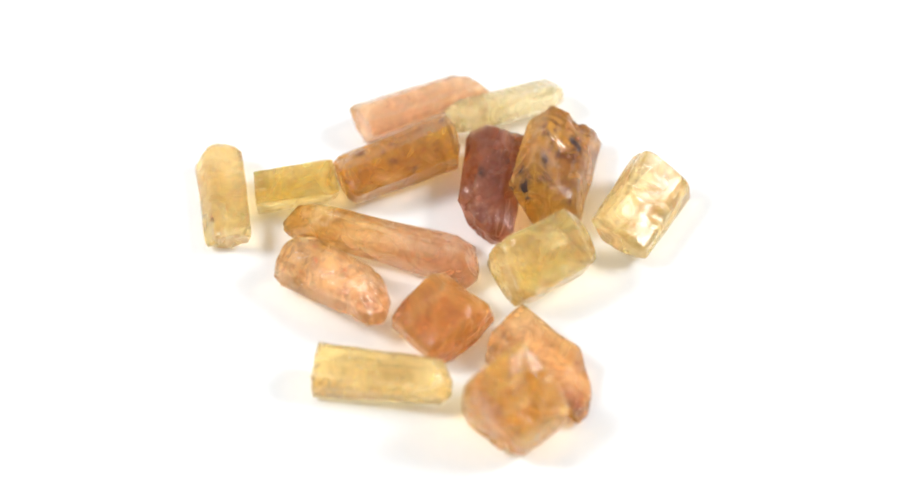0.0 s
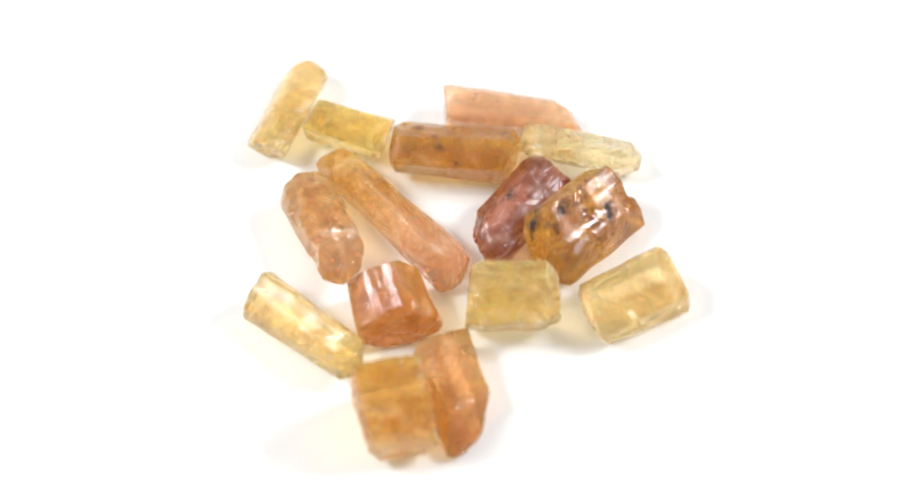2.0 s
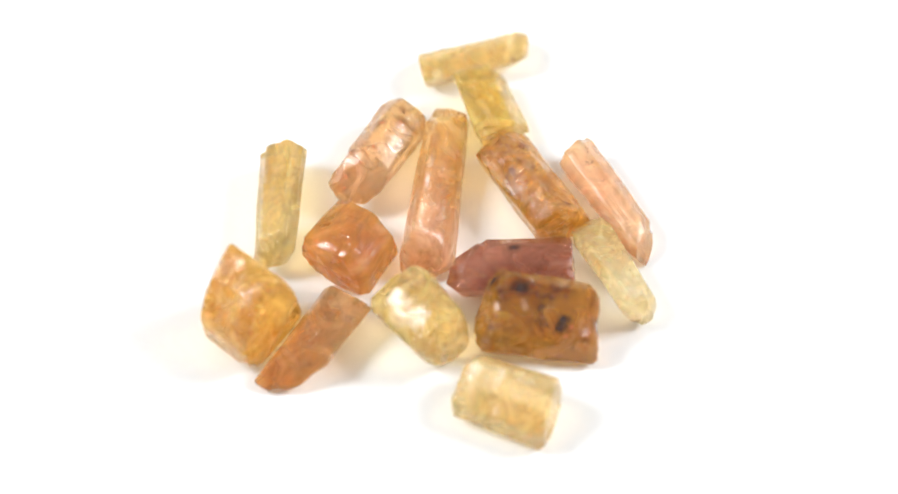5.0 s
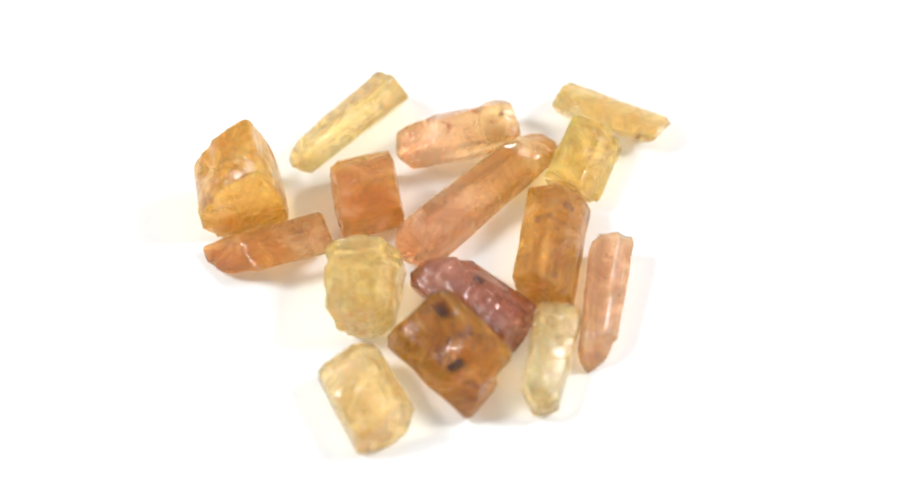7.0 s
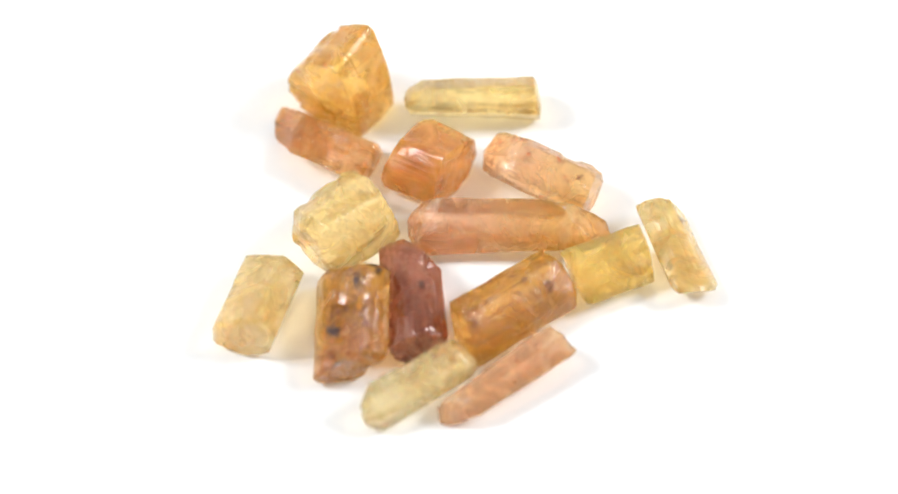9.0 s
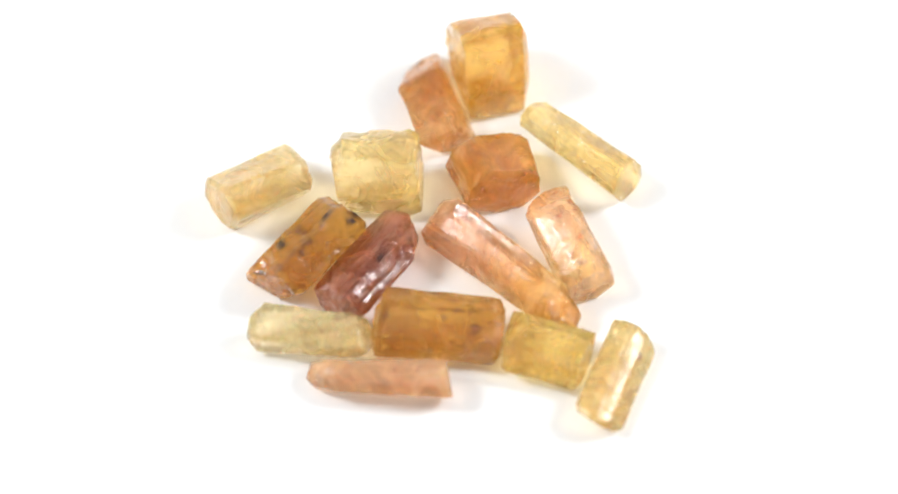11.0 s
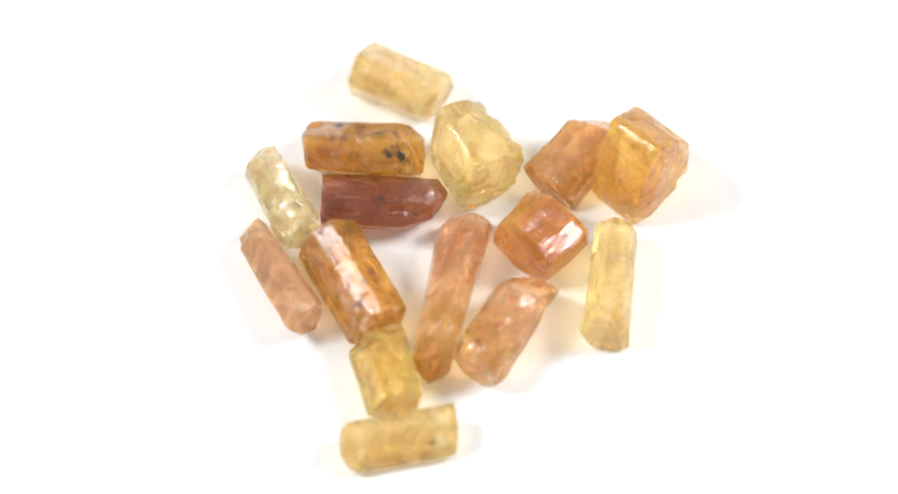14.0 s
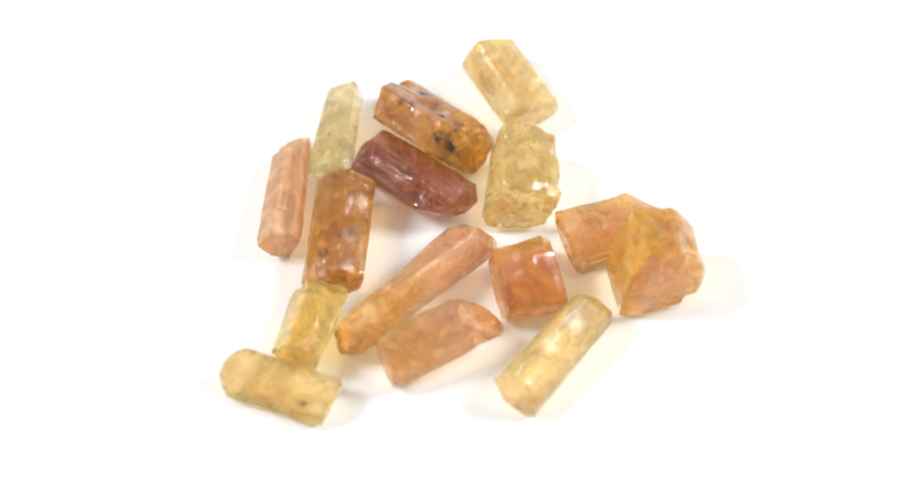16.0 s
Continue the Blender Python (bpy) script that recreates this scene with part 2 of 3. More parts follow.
def inclusion(parent, where, size, material, seed, label, sunk=0.015):
    """A small ragged dark flake under the crystal's skin; where: (along, across, up) in the crystal's space, mm."""
    here = Vector(where) / 1000
    best = min(parent.data.vertices, key=lambda v: (v.co - here).length)
    up = best.normal.copy()
    spot = best.co - up * (sunk / 1000)
    # a soft ragged stain spreads round the flake
    tree, knot, place = STAINED[parent.data.materials[0].name]
    away = tree.vector("DISTANCE", place, tuple(spot))
    reach = (max(size) + 2 * min(size)) / 1700
    under = knot.inputs[0].links[0].from_socket
    tone = tuple(material.diffuse_color)
    tree.links.new(tree.mix(tree.span(away, reach * 0.35, reach, 0.9, 0.0), under, tone), knot.inputs[0])
    size = (size[0] * 0.6, size[1] * 0.6)
    side = up.orthogonal().normalized()
    other = up.cross(side)
    verts, faces = [], []
    rounds, around = 6, 24
    for r in range(rounds + 1):
        lat = math.pi * (r + 0.5) / (rounds + 1)
        for k in range(around):
            a = 2 * math.pi * k / around
            ca, sa = math.cos(a), math.sin(a)
            rag = 0.8 + 0.8 * noise.noise(Vector((ca * 1.6, sa * 1.6, seed * 3.7))) + 0.25 * noise.noise(Vector((ca * 3.6, sa * 3.6, seed * 1.7)))
            v = side * (ca * math.sin(lat) * size[0] * rag) + other * (sa * math.sin(lat) * size[1] * rag) + up * (math.cos(lat) * 0.03)
            verts.append(tuple(spot + v / 1000))
    for r in range(rounds):
        for k in range(around):
            p, q = r * around + k, r * around + (k + 1) % around
            faces.append((p, p + around, q + around, q))
    faces += [tuple(range(around)), tuple(range(rounds * around, (rounds + 1) * around))[::-1]]
    return part("inclusion", verts, faces, material, parent, label)


def fractures(parent, count, seed, half):
    """Healed cracks deep inside a crystal that scatter light as milky sheets."""
    rng = random.Random(seed)
    for k in range(count):
        mid = Vector((rng.uniform(-0.65, 0.65) * half, rng.uniform(-0.7, 0.7), rng.uniform(-0.2, 0.9))) / 1000
        turn = Euler((rng.uniform(0, 3.1), rng.uniform(-0.5, 0.5), rng.uniform(-0.6, 0.6))).to_matrix()
        length, width = rng.uniform(0.6, 1.5), rng.uniform(0.12, 0.4)
        verts, faces = [], []
        around, rings = 22, 4
        for side in (1, -1):
            for r in range(rings + 1):
                share = (r + 0.3) / (rings + 0.3)
                for j in range(around):
                    a = 2 * math.pi * j / around
                    rag = 0.75 + 0.6 * noise.noise(Vector((math.cos(a) * 1.5, math.sin(a) * 1.5, seed * 2.3 + k * 5.1)))
                    lx, ly = math.cos(a) * length * share * rag, math.sin(a) * width * share * rag
                    lift = 0.25 * noise.noise(Vector((lx * 1.2, ly * 1.2, seed + k * 2.0))) + side * 0.02 * (1 - share)
                    verts.append(tuple(mid + turn @ Vector((lx, ly, lift)) / 1000))
        n = around * (rings + 1)
        for r in range(rings):
            for j in range(around):
                p, q = r * around + j, r * around + (j + 1) % around
                faces += [(p, p + around, q + around, q), (n + p, n + q, n + q + around, n + p + around)]
        for j in range(around):
            p, q = rings * around + j, rings * around + (j + 1) % around
            faces.append((p, n + p, n + q, q))
        faces += [tuple(range(around)), tuple(range(n, n + around))[::-1]]
        part("fracture", verts, faces, MILK, parent, "milky healed fracture inside the crystal")


pale_bar = crystal("pale greenish-yellow rough topaz crystal with rounded end",
    (-22.68, 6.66, 1.94, 96.2, 0.2),
    (5.46, 0.09, -0.19, 0.53, 0.94, 0.97, 1.05),
    (5.67, 0.30, 0.73, 0.75, 0.80, 0.97, 0.91),
    (1.72, 1.31, 1.49, 2.45, 1.94, 2.04, 2.03, 3.04),
    mat_crystal("topaz_pale_bar", srgb(255, 216, 134), srgb(255, 210, 128), 0.0056, depth=0.54, rough=0.30, clear=0.86, veil=0.4, spots=(0.10, 0.035, 0.012, 1), spot_share=-0.02, spot_size=1500), worn=4, dents=[(-5.25, -0.97, -1.71, 1.0, 0.35)], seed=1)
fractures(pale_bar, 3, 11, 5.6)
inclusion(pale_bar, (-4.82, 0.93, 1.05), (0.16, 0.11), BROWN, 2, "dark brown stain in the skin")
inclusion(pale_bar, (-5.21, 0.18, 1.35), (0.11, 0.11), BROWN, 3, "dark brown stain in the skin")
inclusion(pale_bar, (-2.56, 1.71, 0.54), (0.64, 0.17), BROWN, 4, "dark brown stain in the skin")
inclusion(pale_bar, (3.94, -2.26, 0.87), (0.37, 0.11), BROWN, 5, "dark brown stain in the skin")
inclusion(pale_bar, (-2.96, -2.02, 1.05), (0.11, 0.11), BROWN, 6, "dark brown stain in the skin")
stem = crystal("short yellow translucent topaz prism touching a pale crystal",
    (-15.91, 7.79, 2.77, -170.8, 1.0),
    (4.42, -0.03, -0.20, 0.75, 0.94, 0.96, 0.88),
    (3.68, 0.11, 0.00, 0.83, 0.97, 0.93, 1.07),
    (3.57, 2.07, 1.89, 1.69, 3.05, 2.76, 2.57, 2.96),
    mat_crystal("topaz_stem", srgb(255, 209, 94), srgb(255, 209, 96), 0.0040, depth=0.54, clear=0.92, spots=(0.10, 0.035, 0.012, 1), spot_share=-0.03, spot_size=1500), seed=2)
fractures(stem, 3, 12, 4.0)
inclusion(stem, (0.44, 2.06, 1.66), (0.16, 0.11), BROWN, 9, "dark brown stain in the skin")
inclusion(stem, (-1.52, 1.83, 1.64), (0.11, 0.11), BROWN, 10, "dark brown stain in the skin")
inclusion(stem, (-3.37, 2.51, 1.4), (0.11, 0.11), BROWN, 11, "dark brown stain in the skin")
brown_long = crystal("brownish-orange striated topaz prism with dark stains",
    (-4.53, 10.59, 2.81, -158.6, 0.6),
    (6.30, 0.13, -0.02, 0.59, 0.62, 0.92, 1.18),
    (6.70, 0.03, 0.02, 0.73, 0.75, 0.95, 0.84),
    (4.34, 3.39, 2.34, 2.30, 3.07, 2.08, 2.62, 3.55),
    mat_crystal("topaz_brown_long", srgb(228, 166, 60), srgb(222, 158, 54), 0.0065, rough=0.32, clear=0.90, spots=(0.10, 0.035, 0.012, 1), spot_share=0.05, spot_size=420, relief_by=1.3), wear=0.09, lines=0.09, dents=[(5.74, -0.95, 1.8, 1.0, 0.3)], seed=3)
fractures(brown_long, 3, 13, 6.5)
inclusion(brown_long, (4.44, -0.6, 2.1), (0.21, 0.34), BROWN, 14, "dark brown stain in the skin")
inclusion(brown_long, (1.48, 2.09, 2.71), (0.48, 0.4), BROWN, 15, "dark brown stain in the skin")
inclusion(brown_long, (6.68, 1.94, 1.68), (0.21, 0.28), BROWN, 16, "dark brown stain in the skin")
inclusion(brown_long, (3.67, -0.87, 1.96), (0.37, 0.23), BROWN, 17, "dark brown stain in the skin")
inclusion(brown_long, (-0.31, 3.74, 1.66), (0.43, 0.23), BROWN, 18, "dark brown stain in the skin")
inclusion(brown_long, (4.06, -0.58, 2.13), (0.27, 0.51), BROWN, 19, "dark brown stain in the skin")
inclusion(brown_long, (0.94, 0.18, 2.69), (0.16, 0.79), BROWN, 20, "dark brown stain in the skin")
inclusion(brown_long, (4.12, -0.57, 2.14), (0.32, 0.57), BROWN, 21, "dark brown stain in the skin")
inclusion(brown_long, (-5.04, -0.36, 2.8), (0.32, 0.28), BROWN, 22, "dark brown stain in the skin")
inclusion(brown_long, (2.04, 0.87, 2.93), (1.07, 0.11), BROWN, 23, "dark brown stain in the skin")
inclusion(brown_long, (3.88, -0.56, 2.15), (0.48, 0.23), BROWN, 24, "dark brown stain in the skin")
inclusion(brown_long, (0.29, 0.47, 2.85), (0.75, 0.11), BROWN, 25, "dark brown stain in the skin")
pink_back = crystal("pinkish-peach rough topaz crystal with tiny pits",
    (-2.05, 17.24, 1.56, -157.1, -2.5),
    (7.31, -0.46, 0.55, 1.03, 0.83, 0.90, 0.87),
    (6.70, -0.22, -0.02, 0.82, 0.91, 1.04, 1.16),
    (1.88, 2.41, 2.67, 2.77, 1.52, 1.14, 1.52, 1.19),
    mat_crystal("topaz_pink_back", srgb(246, 196, 150), srgb(244, 190, 142), 0.0070, rough=0.30, clear=0.80, veil=0.4, spots=(0.10, 0.035, 0.012, 1), spot_share=0.02, spot_size=1400), dents=[(-5.81, -1.71, 1.12, 1.2, 0.3)], seed=4)
fractures(pink_back, 3, 14, 7.0)
inclusion(pink_back, (4.24, -0.19, 2.64), (0.16, 0.11), BROWN, 28, "dark brown stain in the skin")
inclusion(pink_back, (4.93, -0.87, 2.76), (0.11, 0.11), BROWN, 29, "dark brown stain in the skin")
inclusion(pink_back, (2.77, -0.24, 2.68), (0.11, 0.11), BROWN, 30, "dark brown stain in the skin")
inclusion(pink_back, (0.84, -1.72, 1.93), (0.16, 0.11), BROWN, 31, "dark brown stain in the skin")
inclusion(pink_back, (1.5, -0.35, 2.52), (0.11, 0.23), BROWN, 32, "dark brown stain in the skin")
inclusion(pink_back, (3.43, -0.36, 2.71), (0.27, 0.17), BROWN, 33, "dark brown stain in the skin")
inclusion(pink_back, (3.89, -1.09, 2.75), (0.11, 0.11), BROWN, 34, "dark brown stain in the skin")
inclusion(pink_back, (3.98, -1.73, 2.15), (0.11, 0.11), BROWN, 35, "dark brown stain in the skin")
inclusion(pink_back, (-0.04, -1.79, 1.81), (0.16, 0.23), BROWN, 36, "dark brown stain in the skin")
inclusion(pink_back, (3.6, 0.0, 2.61), (0.21, 0.17), BROWN, 37, "dark brown stain in the skin")
pale_pointed = crystal("pale straw-yellow translucent topaz prism with pointed end",
    (6.58, 16.16, 2.65, -161.0, -6.7),
    (6.75, 0.12, 0.13, 1.40, 0.45, 0.93, 1.16),
    (5.48, -0.01, -0.83, 1.25, 0.81, 1.12, 0.55),
    (2.16, 3.22, 1.85, 2.11, 2.36, 1.85, 1.85, 1.58),
    mat_crystal("topaz_pale_pointed", srgb(255, 229, 166), srgb(255, 223, 150), 0.0061, depth=0.54, rough=0.30, clear=0.90, veil=0.5), worn=3, seed=5)
fractures(pale_pointed, 3, 15, 6.1)
inclusion(pale_pointed, (2.46, 0.7, 1.61), (0.32, 0.17), BROWN, 40, "dark brown stain in the skin")
inclusion(pale_pointed, (0.92, -0.38, 1.5), (0.21, 0.17), BROWN, 41, "dark brown stain in the skin")
inclusion(pale_pointed, (2.63, 0.71, 1.59), (0.11, 0.28), BROWN, 42, "dark brown stain in the skin")
dark_red = crystal("dark reddish-brown striated topaz crystal",
    (4.96, 6.28, 2.11, 81.1, -0.1),
    (5.92, 0.52, -0.21, 1.94, 0.56, 1.00, 0.95),
    (6.16, -0.04, -0.05, 0.78, 0.94, 1.03, 0.96),
    (3.36, 3.41, 2.96, 3.28, 2.45, 2.43, 1.95, 2.25),
    mat_crystal("topaz_dark_red", srgb(190, 118, 88), srgb(182, 110, 82), 0.0060, clear=0.85, veil=0.25, relief_by=1.0), lines=0.11, dents=[(-2.31, 1.91, 2.44, 1.3, 0.55), (-6.03, -0.63, 1.9, 1.2, -0.2)], seed=6)
fractures(dark_red, 2, 16, 6.0)
inclusion(dark_red, (0.0, 0.89, 3.01), (0.43, 0.62), BLACK, 45, "black mineral inclusion in the skin")
inclusion(dark_red, (2.08, -2.78, -0.03), (0.32, 0.51), BLACK, 46, "black mineral inclusion in the skin")
inclusion(dark_red, (-4.46, -2.86, 0.16), (0.27, 0.23), BLACK, 47, "black mineral inclusion in the skin")
inclusion(dark_red, (-1.73, -1.38, 2.53), (0.27, 0.23), BROWN, 48, "dark brown stain in the skin")
inclusion(dark_red, (-3.71, 1.88, 2.25), (0.27, 0.23), BROWN, 49, "dark brown stain in the skin")
spotted = crystal("amber topaz crystal with dark brown and black inclusions",
    (11.89, 7.62, 3.05, 75.0, 6.7),
    (5.74, -0.03, 0.27, 0.76, 0.79, 0.93, 1.10),
    (5.77, -0.18, 0.03, 0.45, 0.86, 0.91, 0.94),
    (4.82, 4.82, 2.64, 3.00, 4.11, 2.64, 2.86, 2.59),
    mat_crystal("topaz_spotted", srgb(224, 162, 50), srgb(216, 146, 42), 0.0058, rough=0.30, clear=0.92, spots=(0.10, 0.035, 0.012, 1), spot_share=0.20, spot_size=380, relief_by=1.1), wear=0.16, dents=[(5.34, -1.17, 2.2, 1.4, 0.7), (-0.59, 0.55, 3.77, 2.0, 0.5), (5.33, 2.47, -0.1, 1.5, 0.6)], seed=7)
fractures(spotted, 3, 17, 5.8)
inclusion(spotted, (2.31, -1.09, 2.45), (0.7, 0.51), BLACK, 52, "black mineral inclusion in the skin")
inclusion(spotted, (-0.14, -0.09, 2.73), (0.64, 0.45), BROWN, 53, "dark brown stain in the skin")
inclusion(spotted, (0.78, 0.93, 3.77), (0.37, 0.57), BROWN, 54, "dark brown stain in the skin")
inclusion(spotted, (2.01, 1.78, -1.46), (0.16, 0.28), BROWN, 55, "dark brown stain in the skin")
inclusion(spotted, (2.17, 0.87, 3.88), (0.32, 0.23), BROWN, 56, "dark brown stain in the skin")
inclusion(spotted, (-5.05, 2.29, 2.88), (0.43, 0.9), BLACK, 57, "black mineral inclusion in the skin")
inclusion(spotted, (-5.47, 1.99, 1.37), (0.27, 0.51), BLACK, 58, "black mineral inclusion in the skin")
inclusion(spotted, (-4.96, -2.18, 1.28), (0.32, 0.28), BROWN, 59, "dark brown stain in the skin")
inclusion(spotted, (-4.51, 0.87, 3.73), (0.75, 0.34), BROWN, 60, "dark brown stain in the skin")
inclusion(spotted, (-4.06, 0.1, 3.54), (0.86, 0.45), BROWN, 61, "dark brown stain in the skin")
inclusion(spotted, (3.11, -1.53, 2.02), (0.32, 0.4), RUST, 62, "rust-red stain in the skin")
inclusion(spotted, (0.11, -1.14, 2.4), (0.43, 0.51), BROWN, 63, "dark brown stain in the skin")
inclusion(spotted, (-2.44, 0.97, 4.36), (0.7, 0.9), BLACK, 64, "black mineral inclusion in the skin")
inclusion(spotted, (-0.6, 0.89, 3.75), (0.43, 0.45), BROWN, 65, "dark brown stain in the skin")
inclusion(spotted, (0.39, -1.62, 2.09), (0.54, 0.23), BROWN, 66, "dark brown stain in the skin")
inclusion(spotted, (1.98, -1.72, 1.94), (0.43, 0.4), BROWN, 67, "dark brown stain in the skin")
inclusion(spotted, (2.69, -2.35, 1.27), (0.37, 0.23), RUST, 68, "rust-red stain in the skin")
inclusion(spotted, (4.47, -1.61, 1.54), (0.27, 0.17), BROWN, 69, "dark brown stain in the skin")
inclusion(spotted, (-5.19, 2.3, 2.54), (1.07, 0.51), BLACK, 70, "black mineral inclusion in the skin")
inclusion(spotted, (-4.57, 2.07, 3.7), (0.54, 0.4), BROWN, 71, "dark brown stain in the skin")
inclusion(spotted, (1.97, -1.81, 1.85), (0.43, 0.57), BLACK, 72, "black mineral inclusion in the skin")
inclusion(spotted, (1.07, 1.82, 4.4), (0.54, 0.28), BROWN, 73, "dark brown stain in the skin")
inclusion(spotted, (-1.17, 1.53, 4.53), (0.48, 0.23), BROWN, 74, "dark brown stain in the skin")
inclusion(spotted, (-4.99, 3.78, 1.89), (0.48, 0.17), BLACK, 75, "black mineral inclusion in the skin")
inclusion(spotted, (-4.07, 3.09, 3.66), (0.96, 0.4), BLACK, 76, "black mineral inclusion in the skin")
inclusion(spotted, (2.28, -1.48, 2.11), (0.86, 0.28), BLACK, 77, "black mineral inclusion in the skin")
inclusion(spotted, (2.01, 1.9, 4.24), (0.64, 0.34), BROWN, 78, "dark brown stain in the skin")
inclusion(spotted, (0.19, 0.7, 3.54), (0.43, 0.23), BROWN, 79, "dark brown stain in the skin")
pale_block = crystal("pale honey-coloured translucent topaz block",
    (20.41, 2.59, 2.27, 57.3, 1.0),
    (4.87, 0.04, -0.04, 0.58, 0.73, 0.94, 0.70),
    (5.10, -0.04, -0.08, 0.46, 0.84, 0.95, 1.09),
    (4.13, 4.58, 2.76, 3.18, 3.41, 2.24, 2.24, 3.16),
    mat_crystal("topaz_pale_block", srgb(255, 219, 142), srgb(255, 213, 132), 0.0050, depth=0.54, rough=0.30, clear=0.88, veil=0.4), wear=0.07, worn=3, dents=[(-0.72, -2.13, 1.53, 1.0, 0.25)], seed=8)
fractures(pale_block, 3, 18, 5.0)
lemon_block = crystal("lemon-yellow rough topaz block with etched surface",
    (9.66, -3.53, 2.82, -153.5, -1.0),
    (4.55, -0.09, -0.06, 1.36, 0.69, 0.77, 1.25),
    (4.37, 0.01, -0.08, 1.11, 0.91, 0.92, 1.07),
    (5.41, 4.16, 4.61, 3.50, 4.37, 2.41, 2.41, 3.44),
    mat_crystal("topaz_lemon_block", srgb(255, 219, 132), srgb(255, 215, 122), 0.0045, depth=0.54, clear=0.90, veil=0.45), wear=0.15, worn=6, dents=[(2.05, 4.44, 2.32, 1.0, 0.35), (-1.87, 3.96, 2.86, 1.0, 0.3), (-4.81, 2.29, 0.28, 1.0, -0.3)], seed=9)
fractures(lemon_block, 3, 19, 4.5)
long_pink = crystal("long pinkish-orange topaz prism with amber end",
    (-6.12, 0.76, 2.51, 163.4, -4.6),
    (9.35, -0.28, 0.52, 1.29, 0.68, 1.19, 0.94),
    (9.25, 0.07, -0.97, 1.10, 0.82, 0.88, 1.00),
    (3.08, 4.20, 1.92, 1.59, 2.00, 1.53, 2.07, 2.86),
    mat_crystal("topaz_long_pink", srgb(247, 192, 148), srgb(242, 188, 98), 0.0093, rough=0.30, clear=0.90, veil=0.35), worn=3, seed=10)
fractures(long_pink, 4, 20, 9.3)
clear_pink = crystal("clear pinkish-orange topaz crystal with rust spots",
    (-11.57, -4.39, 3.81, 142.3, 8.7),
    (5.19, -0.27, 0.86, 0.60, 0.66, 1.02, 0.83),
    (5.46, 0.04, -0.11, 1.23, 0.88, 1.07, 1.07),
    (2.78, 2.73, 2.10, 2.29, 2.40, 2.80, 3.17, 3.35),
    mat_crystal("topaz_clear_pink", srgb(248, 192, 138), srgb(249, 200, 126), 0.0053, clear=0.95, veil=0.35, spots=(0.22, 0.06, 0.02, 1), spot_share=-0.08, spot_size=560), wear=0.08, worn=4, dents=[(1.82, 2.75, 1.04, 1.2, 0.4), (-3.96, 3.19, -0.09, 1.6, 0.4)], seed=11)
fractures(clear_pink, 3, 21, 5.3)
inclusion(clear_pink, (-5.64, 1.56, 0.05), (0.36, 0.25), RUST, 88, "rust-red stain in the skin")
inclusion(clear_pink, (-6.32, 1.24, -0.82), (0.2, 0.29), RUST, 89, "rust-red stain in the skin")
inclusion(clear_pink, (2.3, 2.3, 1.2), (0.28, 0.17), RUST, 90, "rust-red stain in the skin")
inclusion(clear_pink, (-1.44, 1.62, 1.97), (0.12, 0.12), BROWN, 91, "dark brown stain in the skin")
inclusion(clear_pink, (0.34, 2.03, 1.57), (0.12, 0.08), BROWN, 92, "dark brown stain in the skin")
inclusion(clear_pink, (-6.2, 2.7, -0.68), (0.28, 0.17), BROWN, 93, "dark brown stain in the skin")
inclusion(clear_pink, (0.91, 0.96, 2.44), (0.32, 0.5), RUST, 94, "rust-red stain in the skin")
inclusion(clear_pink, (1.96, 1.49, 2.37), (0.24, 0.17), BROWN, 95, "dark brown stain in the skin")
inclusion(clear_pink, (3.62, -0.02, 2.41), (0.36, 0.37), BROWN, 96, "dark brown stain in the skin")
inclusion(clear_pink, (2.35, -0.58, 2.16), (0.4, 0.17), RUST, 97, "rust-red stain in the skin")
inclusion(clear_pink, (-4.14, -1.44, -1.94), (0.2, 0.37), RUST, 98, "rust-red stain in the skin")
inclusion(clear_pink, (-2.18, 0.24, 2.04), (0.36, 0.33), RUST, 99, "rust-red stain in the skin")
inclusion(clear_pink, (4.95, 0.88, 2.37), (0.2, 0.25), BROWN, 100, "dark brown stain in the skin")
inclusion(clear_pink, (-3.52, 2.12, 1.32), (0.45, 0.21), RUST, 101, "rust-red stain in the skin")
inclusion(clear_pink, (2.37, 1.35, 2.46), (0.2, 0.12), BROWN, 102, "dark brown stain in the skin")
orange_block = crystal("blocky salmon-orange translucent topaz crystal",
    (-1.14, -10.14, 2.79, -44.9, 2.6),
    (3.19, 0.07, 0.05, 0.15, 0.78, 1.05, 0.93),
    (3.39, 0.05, -0.15, 0.78, 0.89, 1.19, 0.72),
    (3.98, 4.45, 3.33, 3.35, 3.26, 3.21, 3.46, 4.53),
    mat_crystal("topaz_orange_block", srgb(236, 168, 84), srgb(232, 162, 80), 0.0033, clear=0.80, veil=0.3), dents=[(-3.19, 0.47, 0.3, 1.0, 0.15)], seed=12)
fractures(orange_block, 2, 22, 3.3)
inclusion(orange_block, (-2.76, -2.91, 1.6), (0.43, 0.28), RUST, 105, "rust-red stain in the skin")
inclusion(orange_block, (-3.13, -1.86, 2.35), (0.54, 0.17), RUST, 106, "rust-red stain in the skin")
inclusion(orange_block, (-2.85, 2.74, 1.24), (0.75, 0.17), RUST, 107, "rust-red stain in the skin")
inclusion(orange_block, (-2.93, -2.39, 2.08), (0.7, 0.17), RUST, 108, "rust-red stain in the skin")
inclusion(orange_block, (-1.67, -2.95, 1.55), (0.27, 0.34), RUST, 109, "rust-red stain in the skin")
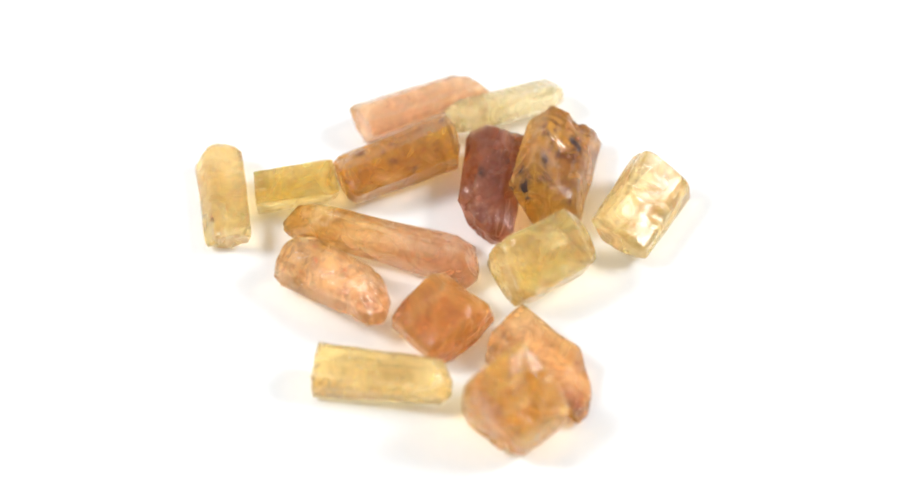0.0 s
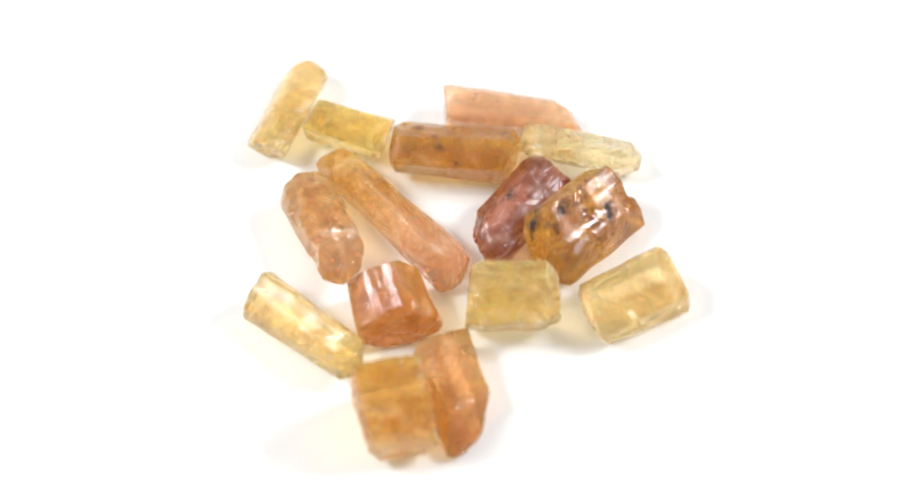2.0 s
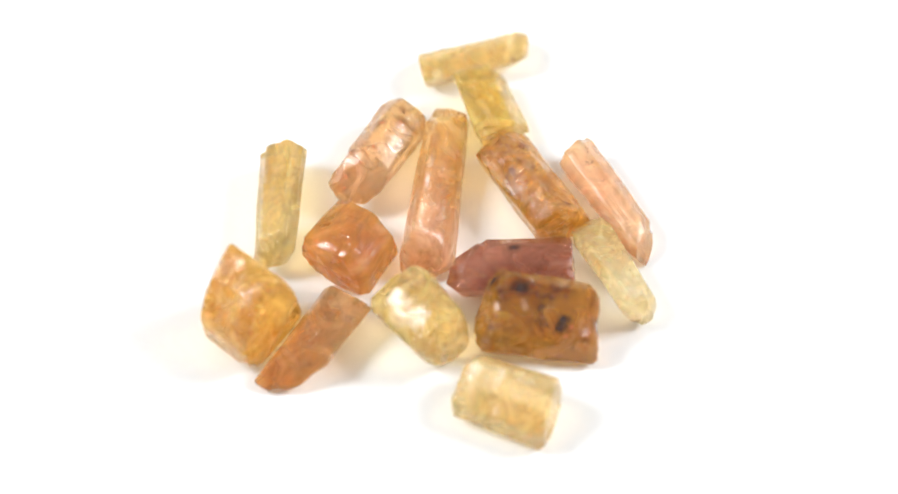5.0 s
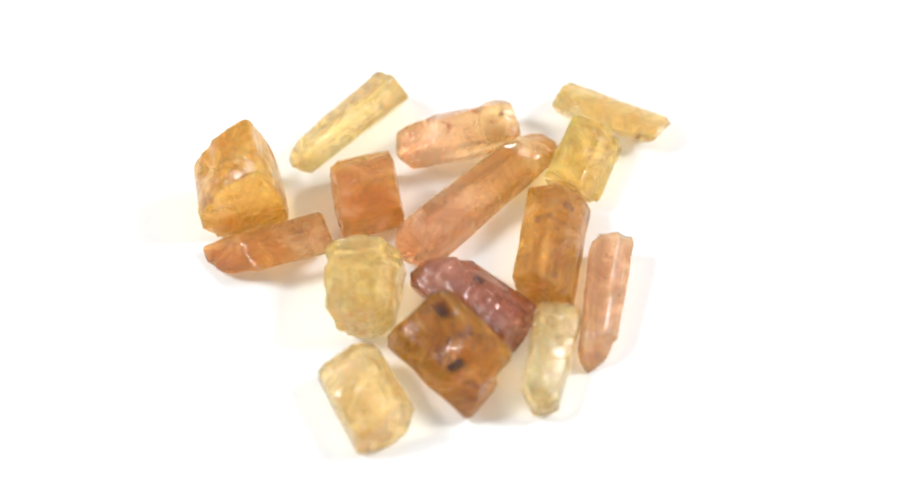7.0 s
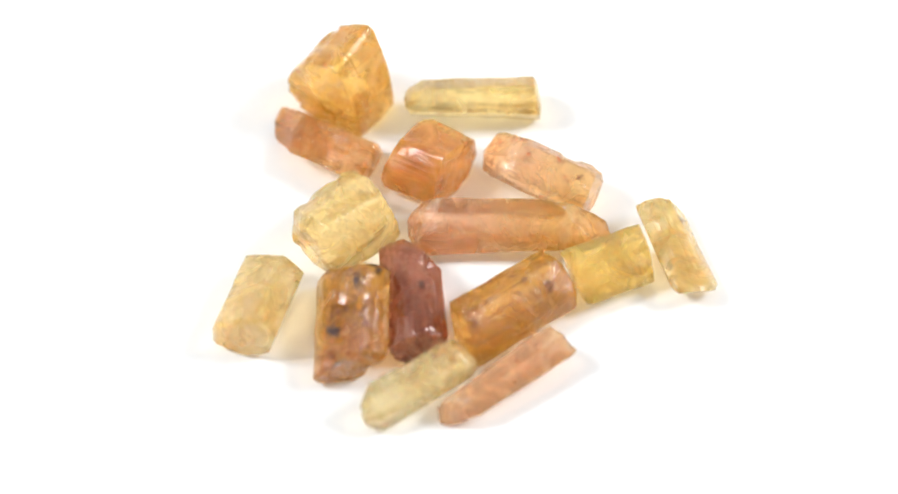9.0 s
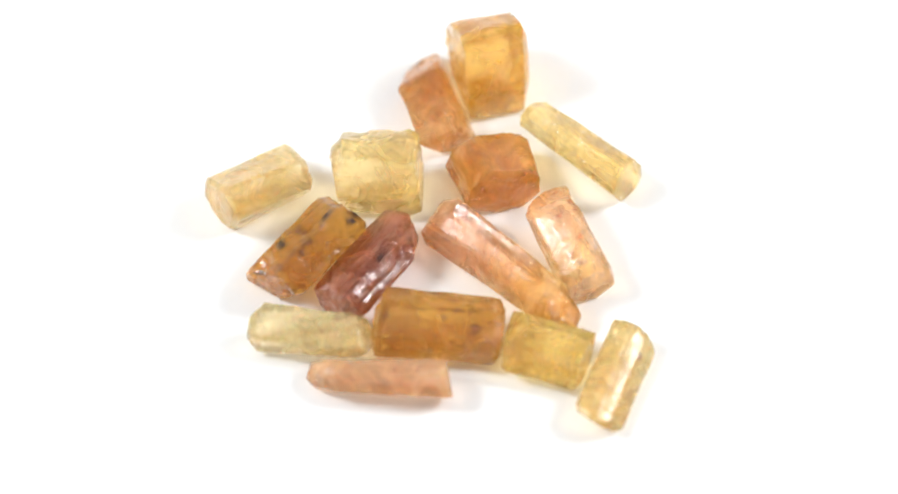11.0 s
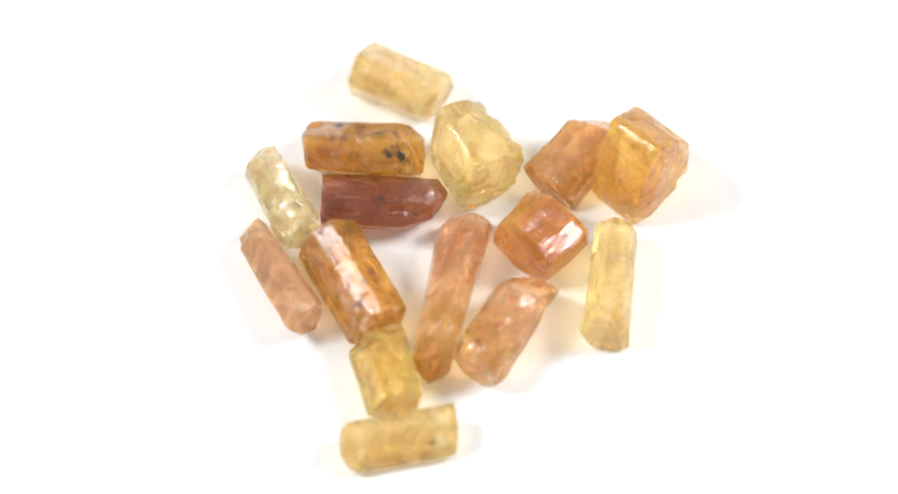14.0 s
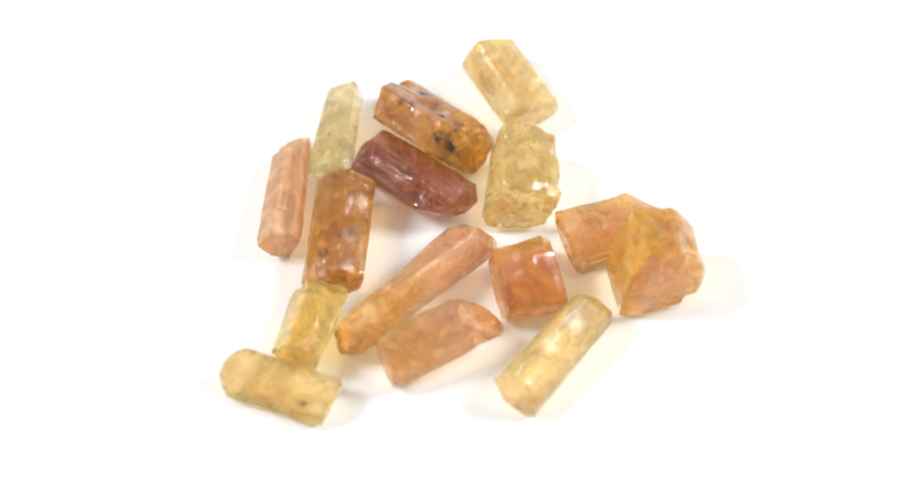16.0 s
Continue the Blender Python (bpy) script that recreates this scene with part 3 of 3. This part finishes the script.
clear_bar = crystal("clear straw-yellow striated topaz bar",
    (-7.31, -16.84, 2.23, 168.2, 5.2),
    (7.28, 0.08, 0.29, 0.87, 0.56, 0.85, 0.89),
    (6.76, -0.07, -0.16, 0.20, 0.70, 0.98, 1.18),
    (1.96, 2.55, 3.82, 3.46, 2.12, 1.28, 1.49, 1.94),
    mat_crystal("topaz_clear_bar", srgb(255, 216, 116), srgb(255, 208, 104), 0.0070, depth=0.54, clear=0.98, veil=0.3, rough=0.26, relief_by=1.4), lines=0.05, dents=[(5.87, 1.38, 2.01, 0.8, 0.3)], seed=13)
fractures(clear_bar, 2, 23, 7.0)
inclusion(clear_bar, (-5.84, -2.01, -0.26), (0.21, 0.17), BLACK, 112, "black mineral inclusion in the skin")
inclusion(clear_bar, (5.89, 0.65, 3.06), (0.48, 0.11), BLACK, 113, "black mineral inclusion in the skin")
orange_wedge = crystal("orange wedge-shaped topaz crystal with rusty end",
    (8.86, -15.23, 1.85, 137.7, 0.6),
    (5.41, -0.33, 1.12, 0.31, 0.92, 0.93, 0.85),
    (5.36, -0.05, 0.02, 0.38, 0.83, 0.98, 1.07),
    (2.04, 2.34, 2.13, 4.20, 2.11, 1.51, 1.82, 2.89),
    mat_crystal("topaz_orange_wedge", srgb(238, 176, 98), srgb(243, 188, 122), 0.0054, clear=0.90, spots=(0.10, 0.035, 0.012, 1), spot_share=0.0), dents=[(-6.88, 0.19, -1.26, 1.0, 0.3)], seed=14)
fractures(orange_wedge, 3, 24, 5.4)
inclusion(orange_wedge, (-3.42, -2.05, 1.18), (0.27, 0.23), BROWN, 116, "dark brown stain in the skin")
inclusion(orange_wedge, (-3.31, 1.61, 1.01), (0.43, 0.34), RUST, 117, "rust-red stain in the skin")
inclusion(orange_wedge, (-4.81, 1.03, 0.85), (0.16, 0.11), BROWN, 118, "dark brown stain in the skin")
orange_lump = crystal("large lumpy golden-orange topaz crystal fragment",
    (6.66, -21.78, 3.07, 219.7, 0.6),
    (3.24, -0.09, 0.01, 0.97, 0.96, 0.79, 1.01),
    (3.56, -0.08, 0.06, 0.86, 0.73, 0.75, 1.04),
    (5.00, 5.63, 8.43, 6.47, 7.56, 3.21, 3.06, 4.50),
    mat_crystal("topaz_orange_lump", srgb(248, 192, 84), srgb(248, 188, 78), 0.0034, clear=0.90, veil=0.35), wear=0.14, worn=6, dents=[(-3.36, 3.29, -1.68, 1.3, 0.6), (0.89, 2.24, 4.65, 1.4, 0.6), (2.14, 1.82, 5.22, 1.2, 0.4), (3.31, 1.8, -1.63, 1.0, 0.4)], seed=15)
fractures(orange_lump, 3, 25, 3.4)
inclusion(orange_lump, (-3.27, 2.24, 3.79), (0.32, 0.45), RUST, 121, "rust-red stain in the skin")
inclusion(orange_lump, (-2.74, -1.2, 7.1), (0.32, 0.23), RUST, 122, "rust-red stain in the skin")


def motions():
    for ob, rest in MOVING:
        walk(ob, [(t, pose(0, 0, 0, 0, 0, a) @ rest) for t, a in TURNS])


motions()
